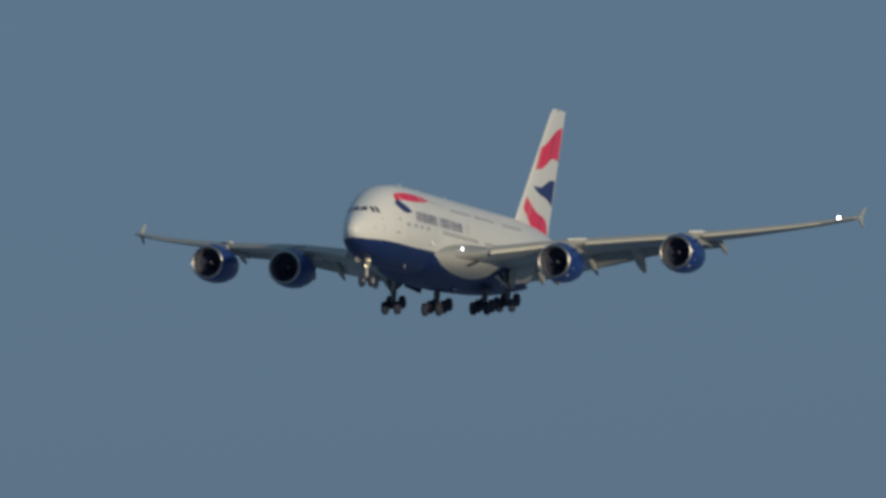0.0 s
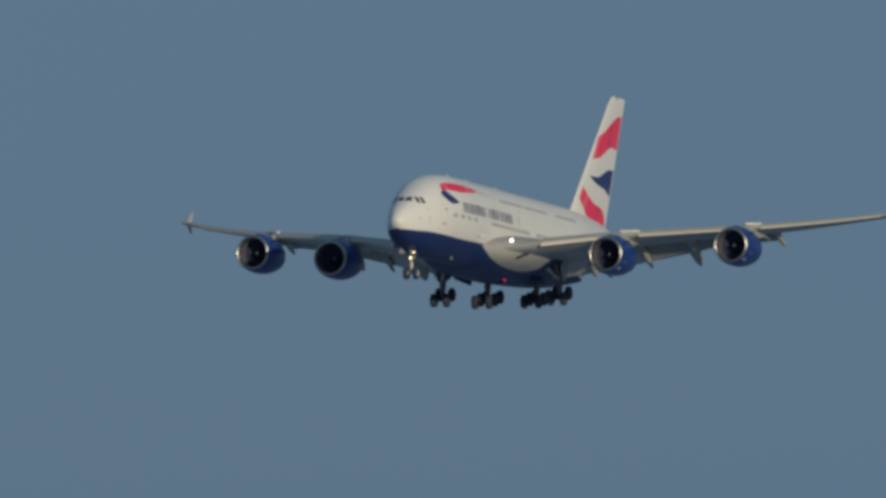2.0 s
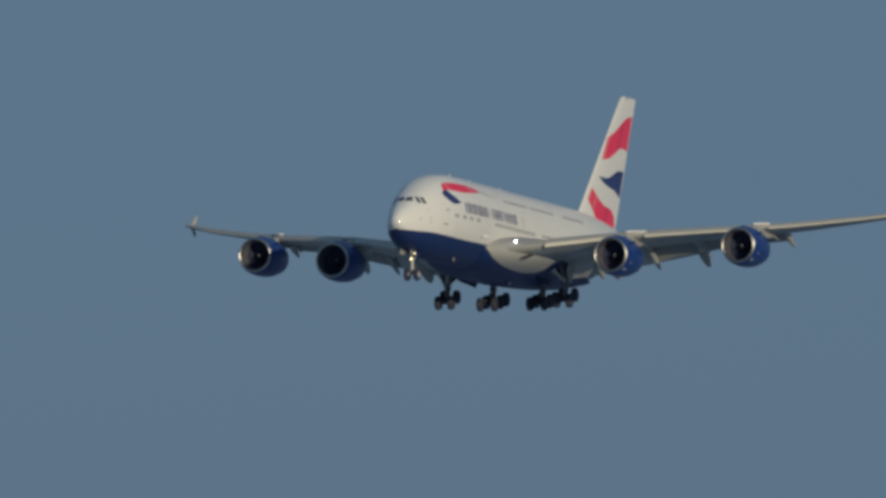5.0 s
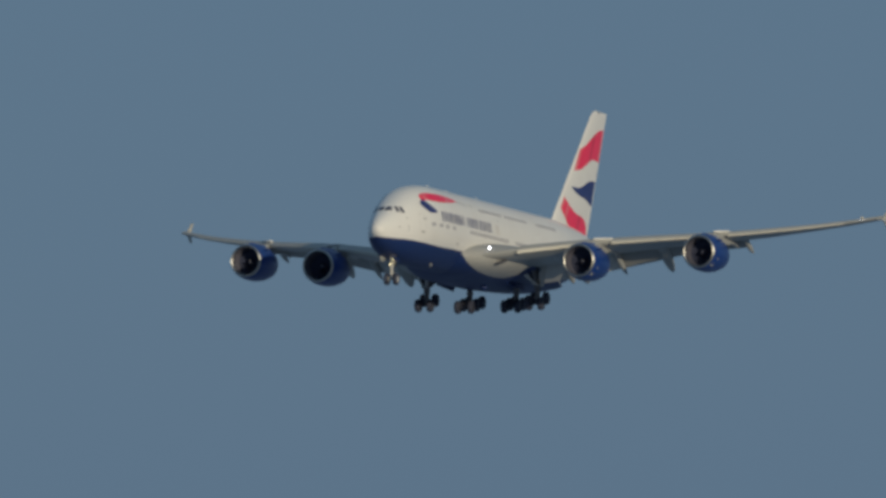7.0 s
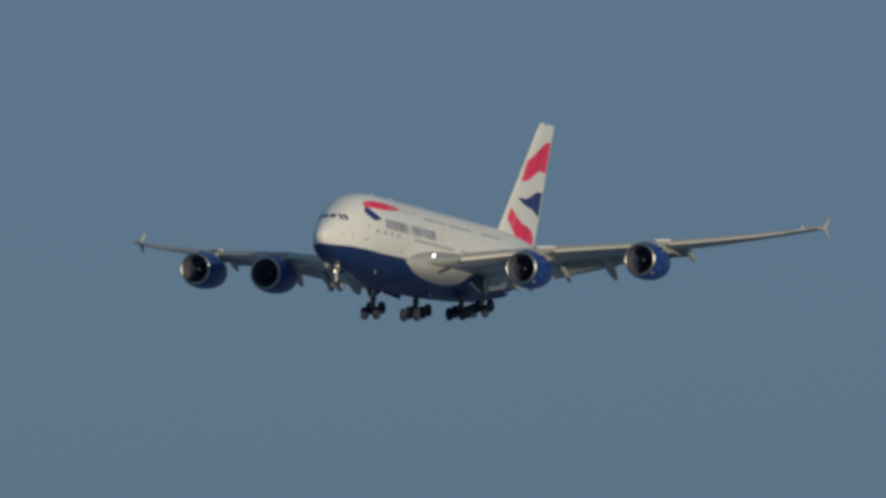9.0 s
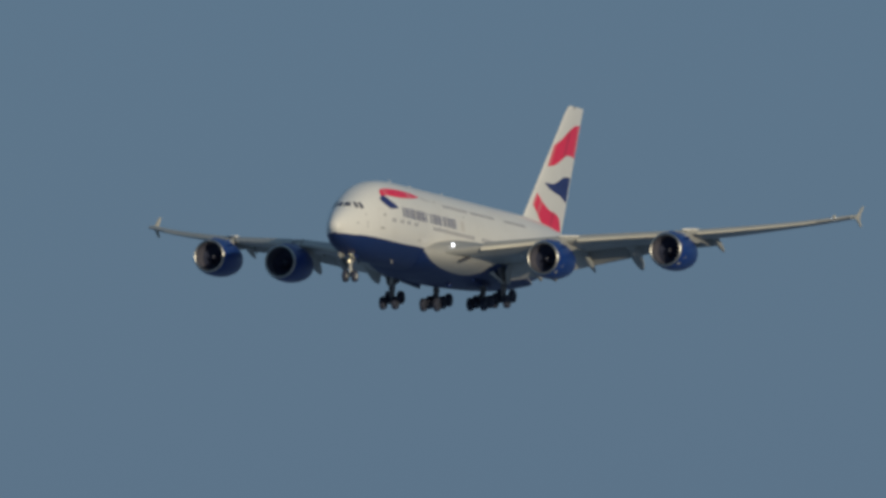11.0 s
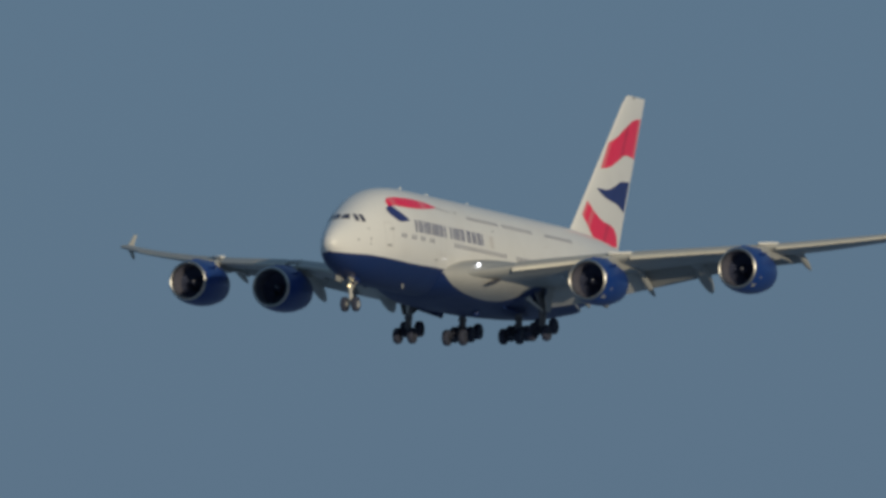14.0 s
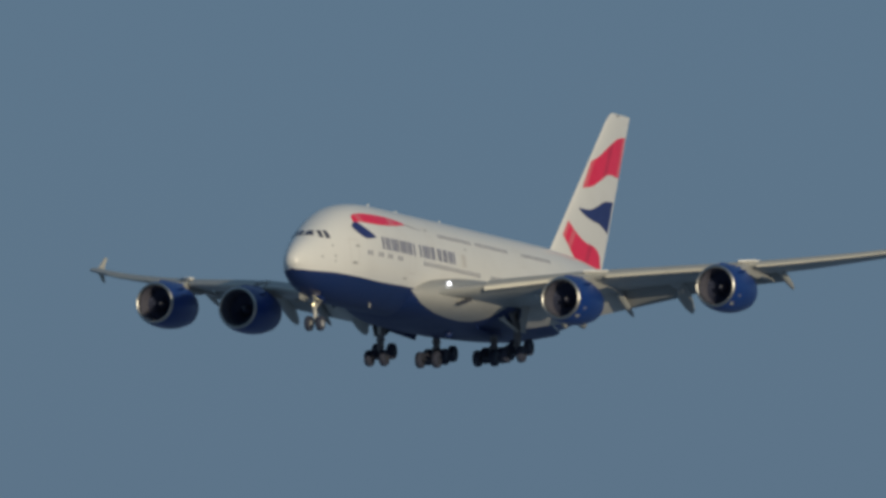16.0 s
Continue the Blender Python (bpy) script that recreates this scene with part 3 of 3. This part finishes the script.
def blade_mesh():
    bm = bmesh.new()
    rows = []
    for r, tw, ch in ((.42, 25, .42), (.8, 40, .5), (1.2, 52, .56), (1.46, 60, .55)):
        b = (r - .4) * .12
        rad, tan = Vector((0, math.cos(b), math.sin(b))), Vector((0, -math.sin(b), math.cos(b)))
        d = (Vector((1, 0, 0)) * math.cos(radians(tw)) + tan * math.sin(radians(tw))) * ch / 2
        q = d.cross(rad).normalized() * .015
        p = rad * r
        rows.append([p + d, p + q, p - d, p - q])
    loft(rows, bm=bm)
    me = bpy.data.meshes.new("fan_blade")
    bmesh.ops.recalc_face_normals(bm, faces=bm.faces)
    bm.to_mesh(me)
    bm.free()
    me.materials.append(FANTONE)
    return me


BLADE = blade_mesh()


def engine(s, y, z, le_z, le_s):
    o = V(s, y, z)
    cowl = part("engine", revolve([(.17, 1.755), (.3, 1.8), (.6, 1.87), (1.3, 1.96), (2.3, 2.0), (3.2, 1.97), (4.2, 1.86), (5.5, 1.58), (5.5, 1.5), (4.7, 1.55), (3.6, 1.55)], o), BLUE, plane, "blue turbofan engine cowl")
    part("inlet_lip", revolve([(.172, 1.757), (.1, 1.73), (.03, 1.68), (0, 1.61), (.03, 1.55), (.12, 1.5), (.28, 1.465)], o), METAL, cowl, "polished metal inlet lip")
    part("inlet_duct", revolve([(.28, 1.464), (.8, 1.45), (1.45, 1.49), (2.4, 1.49)], o), LINER, cowl, "grey inlet lining")
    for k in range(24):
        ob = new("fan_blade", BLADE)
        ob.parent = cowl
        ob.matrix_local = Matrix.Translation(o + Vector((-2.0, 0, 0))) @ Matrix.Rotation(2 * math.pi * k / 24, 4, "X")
    # dark disc closing the duct, coloured for the shaded depth behind the blades
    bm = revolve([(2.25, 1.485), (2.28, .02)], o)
    part("fan_backing", bm, FANTONE, cowl)
    part("spinner", revolve([(1.02, .01), (1.06, .07), (1.25, .17), (1.55, .3), (1.85, .4), (2.24, .44)], o, 24), [SPINNERTONE], cowl, "conical fan spinner")
    bm = bmesh.new()
    rows = []
    for i in range(4):
        a, q = i * .6, .05 + .028 * i
        c0 = o + Vector((-1.06 - i * .055, math.cos(a) * q, math.sin(a) * q))
        d = Vector((0, math.cos(a), math.sin(a))) * (.05 + .008 * i)
        rows.append([c0 - d, c0 + d, c0 + d + Vector((-.08, 0, 0)), c0 - d + Vector((-.08, 0, 0))])
    part("spinner_swirl", loft(rows, bm=bm), WHITE, cowl, "white swirl on the spinner")
    part("core_nozzle", revolve([(4.2, 1.15), (5.6, 1.12), (6.4, .95), (7.1, .74), (7.1, .68), (6.6, .7)], o, 32), EXHAUST, cowl, "heat-stained core nozzle")
    part("exhaust_cone", revolve([(6.6, .5), (7.3, .4), (7.9, .2), (8.2, .02)], o, 24), EXHAUST, cowl)
    # strakes on the cowl
    for a in (38, 142):
        ca, sa_ = math.cos(radians(a)), math.sin(radians(a))
        bm = bmesh.new()
        rows = []
        for ds, h in ((1.0, .02), (1.7, .35), (2.3, .38)):
            r = 1.94
            p = o + Vector((-ds, ca * r, sa_ * r))
            n = Vector((0, ca, sa_))
            t = Vector((0, -sa_, ca)) * .03
            rows.append([p - t, p - t + n * h, p + t + n * h, p + t])
        part("strake", loft(rows, bm=bm), BLUE, cowl)
    # pale plates on the port lower cowl
    for d0, d1, a in ((.4, 1.0, -48), (1.0, 1.25, -24)) if y > 0 else ():
        rows = []
        for d in (d0, (d0 + d1) / 2, d1):
            r = 1.8 + .12 * min(1.2, d - .3)
            rows.append([o + Vector((-d, math.cos(radians(a + k)) * (r + .035), math.sin(radians(a + k)) * (r + .035))) for k in (-5, 0, 5)])
        part("cowl_plate", loft(rows, closed=False, caps=False), SILVER, cowl, "pale plate on the cowl")
    # pylon: rises from the cowl to the wing and runs under it
    rows, g = [], le_s - s
    for ds, zb, zt, w in ((.9, z + 1.8, z + 2.0, .06), (1.8, z + 1.85, z + 2.06, .26), (g - 1.2, z + 1.75, le_z - .2, .36), (g + .6, z + 1.5, le_z + .3, .4),
                          (g + 2.0, z + 1.35, le_z + .2, .4), (g + 3.4, le_z - .62, le_z, .36), (g + 5, le_z - .62, le_z - .3, .28), (g + 6.8, le_z - .82, le_z - .65, .08)):
        rows.append([V(s + ds, y - w, zb), V(s + ds, y + w, zb), V(s + ds, y + w, zt - .2), V(s + ds, y + w * .5, zt), V(s + ds, y - w * .5, zt), V(s + ds, y - w, zt - .2)])
    part("pylon", loft(rows, mat=lambda i, j: 2 if i in (1, 2) and j in (3, 4) else 1 if i < 2 else 0), [SILVER, BLUE, WHITE], plane, "grey engine pylon under the wing")


def wheel_mesh(radius, width, hub):
    """One tyre with its hub, axle along y."""
    bm = bmesh.new()
    prof = [(-.5, .5), (-.5, .62), (-.5, .8), (-.44, .92), (-.3, .985), (0, 1), (.3, .985), (.44, .92), (.5, .8), (.5, .62), (.5, .5), (.36, .46), (.3, .2), (.34, .02)]
    prof = [(-.34, .02), (-.3, .2), (-.36, .46)] + prof
    rings = [[Vector((radius * r * math.cos(t), w * width, radius * r * math.sin(t))) for t in [2 * math.pi * k / 28 for k in range(28)]] for w, r in prof]
    loft(rings, bm=bm, mat=lambda i, j: 1 if i < 3 or i > 12 else 0)
    me = bpy.data.meshes.new("wheel")
    bmesh.ops.recalc_face_normals(bm, faces=bm.faces)
    bm.to_mesh(me)
    bm.free()
    me.materials.append(TYRE)
    me.materials.append(hub)
    me.shade_smooth()
    me.set_sharp_from_angle(angle=radians(40))
    return me


MAIN_WHEEL = wheel_mesh(.7, .52, DARKHUB)
NOSE_WHEEL = wheel_mesh(.62, .42, HUB)


def put_wheel(me, at, parent):
    ob = new("wheel", me)
    ob.parent = parent
    ob.location = at


def nose_gear():
    s = 6.45
    bm = bmesh.new()
    rod(bm, V(s - .25, 0, 3.2), V(s, 0, 1.75), .17)
    rod(bm, V(s, 0, 1.75), V(s + .05, 0, .55), .11)
    rod(bm, V(s + .05, -.62, .6), V(s + .05, .62, .6), .09)
    rod(bm, V(s + 1.7, 0, 2.9), V(s + .02, 0, 1.8), .08)
    rod(bm, V(s + .25, 0, 1.7), V(s + .45, 0, 1.2), .05)
    rod(bm, V(s + .45, 0, 1.2), V(s + .12, 0, .75), .05)
    g = part("nose_landing_gear", bm, STRUT, plane, "nose landing gear leg, lowered")
    for y in (-.5, .5):
        put_wheel(NOSE_WHEEL, V(s + .05, y, .6), g)
    for side in (1, -1):
        bm = bmesh.new()
        box(bm, [V(s - 1.6, side * .62, 2.95), V(s + .4, side * .62, 2.75), V(s + .4, side * .68, 2.75), V(s - 1.6, side * .68, 2.95),
                 V(s - 1.3, side * .8, 2.5), V(s + .1, side * .8, 2.4), V(s + .1, side * .85, 2.4), V(s - 1.3, side * .85, 2.5)])
        bm.faces.ensure_lookup_table()
        bm.faces[2].material_index = 1
        part("gear_door", bm, [NAVY, GREY], g, "open navy gear door, pale inside")
    for y, z, m in ((.4, 2.64, WARMLAMP), (-.3, 2.5, HUB), (-.02, 2.1, WARMLAMP)):
        bm = bmesh.new()
        bmesh.ops.create_uvsphere(bm, u_segments=16, v_segments=10, radius=.085 if y > .1 else .06, matrix=Matrix.Translation(V(s - .25, y, z)))
        part("taxi_lamp", bm, m, g, "lit taxi lamp" if m is WARMLAMP else "round lamp housing")


def main_gear(s, y, axles, tilt, track, top_z, lean, name, door):
    """A leg with a tilted bogie of four or six wheels."""
    z = .38
    bm = bmesh.new()
    rod(bm, V(s - .4, y - lean, top_z), V(s, y, z + 1.35), .27)
    rod(bm, V(s, y, z + 1.4), V(s, y, z + .1), .18)
    rod(bm, V(s - 1.9, y - lean * .6, top_z), V(s, y, z + 1.5), .1)
    rod(bm, V(s, y - math.copysign(1.9, y), top_z), V(s, y, z + 1.5), .09)
    rod(bm, V(s + .35, y, z + 1.3), V(s + .6, y, z + .7), .06)
    rod(bm, V(s + .6, y, z + .7), V(s + .25, y, z + .1), .06)
    # pitch trimmer, hydraulic lines and the crosshead over the bogie
    rod(bm, V(s - .15, y, z + 1.6), V(s - .75, y, z + .3), .07)
    rod(bm, V(s - .05, y - .35, z + 1.25), V(s - .05, y + .35, z + 1.25), .12)
    for k in (-.3, .3):
        rod(bm, V(s - .05, y + k, z + 1.25), V(s + .05, y + k * .6, z + .2), .045)
        rod(bm, V(s - .2, y - lean * .4 + k * .8, top_z - .3), V(s - .05, y + k, z + 1.3), .05)
    g = part(name, bm, LEG, plane, "main landing gear leg, lowered")
    a = radians(tilt)
    bm = bmesh.new()
    rod(bm, V(s + axles[0] * math.cos(a), y, z + axles[0] * math.sin(a)), V(s + axles[-1] * math.cos(a), y, z + axles[-1] * math.sin(a)), .16)
    for d in axles:
        p = (s + d * math.cos(a), z + d * math.sin(a))
        rod(bm, V(p[0], y - track / 2, p[1]), V(p[0], y + track / 2, p[1]), .1)
        for side in (-1, 1):
            put_wheel(MAIN_WHEEL, V(p[0], y + side * track / 2, p[1]), g)
    part("bogie_beam", bm, DARKHUB, g)
    if not door:
        # long belly door hanging ahead of the leg
        yd = math.copysign(4.0, y)
        bm = bmesh.new()
        box(bm, [V(30.2, yd, 2.0), V(35.3, yd, 1.7), V(35.3, yd + .07, 1.7), V(30.2, yd + .07, 2.0),
                 V(29.8, yd - math.copysign(.25, y), 2.5), V(35.4, yd - math.copysign(.25, y), 2.4), V(35.4, yd - math.copysign(.18, y), 2.4), V(29.8, yd - math.copysign(.18, y), 2.5)])
        part("gear_door", bm, NAVY, g, "open navy belly gear door")
    if door:
        yd = y + math.copysign(.4, y)
        bm = bmesh.new()
        box(bm, [V(s - .5, yd, 1.9), V(s + .5, yd, 1.9), V(s + .5, yd + .08, 1.9), V(s - .5, yd + .08, 1.9),
                 V(s - .8, yd + math.copysign(.3, y), 4.2), V(s + .7, yd + math.copysign(.3, y), 4.2), V(s + .7, yd + math.copysign(.38, y), 4.2), V(s - .8, yd + math.copysign(.38, y), 4.2)])
        part("gear_door", bm, SILVER, g, "open grey gear door")
        # folding forward brace, and a dark sheet for the shade behind the leg
        q = math.copysign(1, y)
        bm = bmesh.new()
        rod(bm, V(30.9, q * 5.25, 3.3), V(33.2, q * 6.3, 2.05), .14)
        rod(bm, V(31.0, q * 5.6, 3.6), V(32.2, q * 5.85, 2.6), .08)
        part("brace", bm, STRUT, g, "pale forward brace of the leg")
        bm = bmesh.new()
        box(bm, [V(33.9, q * a, b) for a, b in ((4.3, 3.72), (6.2, 4.05), (6.12, 2.0), (4.83, 3.05))] + [V(34.0, q * a, b) for a, b in ((4.3, 3.72), (6.2, 4.05), (6.12, 2.0), (4.83, 3.05))])
        part("bay_shade", bm, DARKHUB, g, "dark sheet standing in for the shaded gear bay behind the leg")


def lamp(name, at, r, mat, parent, label):
    bm = bmesh.new()
    bmesh.ops.create_uvsphere(bm, u_segments=16, v_segments=10, radius=r)
    ob = part(name, bm, mat, parent, label)
    ob.location = at
    return ob


def turning_lamp(name, at, r, mats, label):
    """A lamp ball with a lit cap; it rolls the cap out towards the viewer for a flash and back into the skin."""
    bm = bmesh.new()
    bmesh.ops.create_uvsphere(bm, u_segments=32, v_segments=16, radius=r, matrix=Matrix.Rotation(radians(90), 4, "Y"))
    for f in bm.faces:
        f.material_index = 1 if f.calc_center_median().normalized().x > .62 else 0
    ob = part(name, bm, mats, plane, label)
    ob.location = at
    return ob


hull = fuselage()
cockpit(hull)
doors(hull)
marking(hull)
belly_fairing()
for side in (1, -1):
    wing(side)
    tailplane(side)
    for s, y, z in ((22.75, 14.6, 3.65), (29.5, 25.5, 4.95)):
        engine(s, side * y, z, W_Z(y), W_LE(y))
    main_gear(33.4, side * 6.25, (-.85, .85), 24, 1.35, 4.2, side * .5, "wing_landing_gear", True)
    main_gear(36.8, side * 2.63, (-1.7, 0, 1.7), 13, 1.5, 2.6, 0, "body_landing_gear", False)
    lamp("landing_lamp", V(21.85, side * 5.08, 5.05), .125, LAMP, plane, "lit white landing lamp in the wing root")
fin()
nose_gear()
cabin_windows(hull)
top_beacon = turning_lamp("beacon", V(22.1, 0, 10.99), .22, [WHITE, REDLAMP], "red turning beacon lamp")
low_beacon = turning_lamp("beacon", V(30.0, 1.44, 1.66), .34, [NAVY, REDLAMP], "red turning beacon lamp")
strobe = turning_lamp("strobe", V(44.74, 38.5, 9.48), .2, [SLAT, STROBE], "white turning wingtip strobe")


# ---- the ground below, out of the lens's view ----
def ground():
    bm = bmesh.new()
    n = 48
    size = 9000
    vs = [[bm.verts.new((size * (2 * i / n - 1), size * (2 * j / n - 1), 0)) for j in range(n + 1)] for i in range(n + 1)]
    for i in range(n):
        for j in range(n):
            bm.faces.new((vs[i][j], vs[i + 1][j], vs[i + 1][j + 1], vs[i][j + 1]))
    me = bpy.data.meshes.new("ground")
    bm.to_mesh(me)
    bm.free()
    # pale blue base colour, chosen to bounce fill onto the shaded underside
    me.materials.append(material("blue_fill_ground", (0.21, 0.285, 0.375), 0.9, vary=0.3, scale=0.004, grain=0.08, dirt=(0.24, 0.31, 0.39), amount=0.7, bump=0.3))
    tagged(new("ground", me), "flat unseen ground to the horizon, tinted blue for bounce light", "ground", kind="structure")


ground()


def motions():
    walk(plane, [
        (0.0, pose(35.784, 936.379, 47.530, 0.327, -2.217, -110.589)),
        (0.3, pose(34.955, 937.378, 47.577, 0.190, -2.151, -110.723)),
        (0.5, pose(34.147, 931.410, 47.284, 0.084, -2.122, -110.789)),
        (1.0, pose(32.440, 926.037, 47.019, -0.133, -2.114, -110.857)),
        (1.5, pose(30.645, 919.574, 46.700, -0.121, -2.113, -110.926)),
        (2.0, pose(28.800, 913.045, 46.378, -0.036, -2.206, -110.976)),
        (2.5, pose(26.960, 908.228, 46.139, 0.075, -2.233, -110.951)),
        (3.0, pose(25.075, 903.622, 45.912, 0.310, -2.277, -110.887)),
        (3.5, pose(23.081, 896.779, 45.574, 0.407, -2.384, -110.881)),
        (4.0, pose(21.055, 890.248, 45.253, 0.375, -2.430, -110.772)),
        (4.2, pose(20.282, 889.764, 45.228, 0.278, -2.385, -110.919)),
        (6.3, pose(12.246, 937.007, 47.531, 0.090, -2.274, -110.955)),
        (6.5, pose(11.377, 942.377, 47.793, 0.056, -2.219, -110.838)),
        (7.0, pose(9.122, 957.244, 48.519, 0.151, -2.270, -110.876)),
        (7.5, pose(6.702, 970.146, 49.149, 0.276, -2.360, -110.919)),
        (8.0, pose(4.136, 981.816, 49.719, 0.423, -2.474, -110.888)),
        (8.5, pose(1.404, 975.285, 49.399, 0.339, -2.577, -110.887)),
        (8.7, pose(0.301, 973.754, 49.325, 0.216, -2.659, -110.837)),
        (10.8, pose(-11.619, 944.777, 47.911, -0.197, -2.412, -110.907)),
        (11.0, pose(-12.781, 941.925, 47.772, -0.263, -2.371, -110.797)),
        (11.5, pose(-15.717, 935.495, 47.460, -0.321, -2.237, -110.773)),
        (11.8, pose(-17.510, 931.623, 47.272, -0.345, -2.181, -110.766)),
        (12.0, pose(-18.247, 907.410, 46.089, -0.347, -2.159, -110.741)),
        (12.3, pose(-18.955, 857.623, 43.655, -0.309, -2.132, -110.647)),
        (12.5, pose(-19.265, 820.017, 41.817, -0.263, -2.116, -110.610)),
        (12.7, pose(-19.714, 792.092, 40.452, -0.205, -2.101, -110.621)),
        (13.0, pose(-21.262, 788.795, 40.293, -0.103, -2.077, -110.644)),
        (13.5, pose(-23.886, 783.278, 40.027, 0.056, -2.068, -110.649)),
        (14.0, pose(-26.480, 776.321, 39.691, 0.165, -2.145, -110.789)),
        (14.5, pose(-29.161, 771.376, 39.454, 0.268, -2.230, -110.860)),
        (15.0, pose(-31.857, 766.272, 39.209, 0.535, -2.405, -111.019)),
        (15.5, pose(-34.536, 760.328, 38.925, 0.613, -2.481, -111.031)),
        (16.0, pose(-37.224, 754.309, 38.637, 0.474, -2.494, -110.949)),
    ])
    # each flash: the lit cap comes out of the skin, faces the viewer, and goes back
    turn = ((-.3, 1), (-.2, .95), (-.1, .6), (0, 0), (.1, .45), (.2, .8), (.3, 1))
    for ob, flashes, rest, swing in ((top_beacon, (12.5,), 90, "y"), (low_beacon, (1.8, 8.5, 12.5), -90, "y"), (strobe, (0.0,), 180, "z")):
        at = ob.location.copy()
        rows = [(t0 + d, rest * k) for t0 in flashes for d, k in turn if t0 + d >= 0]
        if flashes[0] > 0:
            rows.insert(0, (0.0, rest))
        rows.append((16.0, rest))
        walk(ob, [(t, pose(*at, 0, a if swing == "y" else 0, 21 + (a if swing == "z" else 0))) for t, a in rows])


motions()
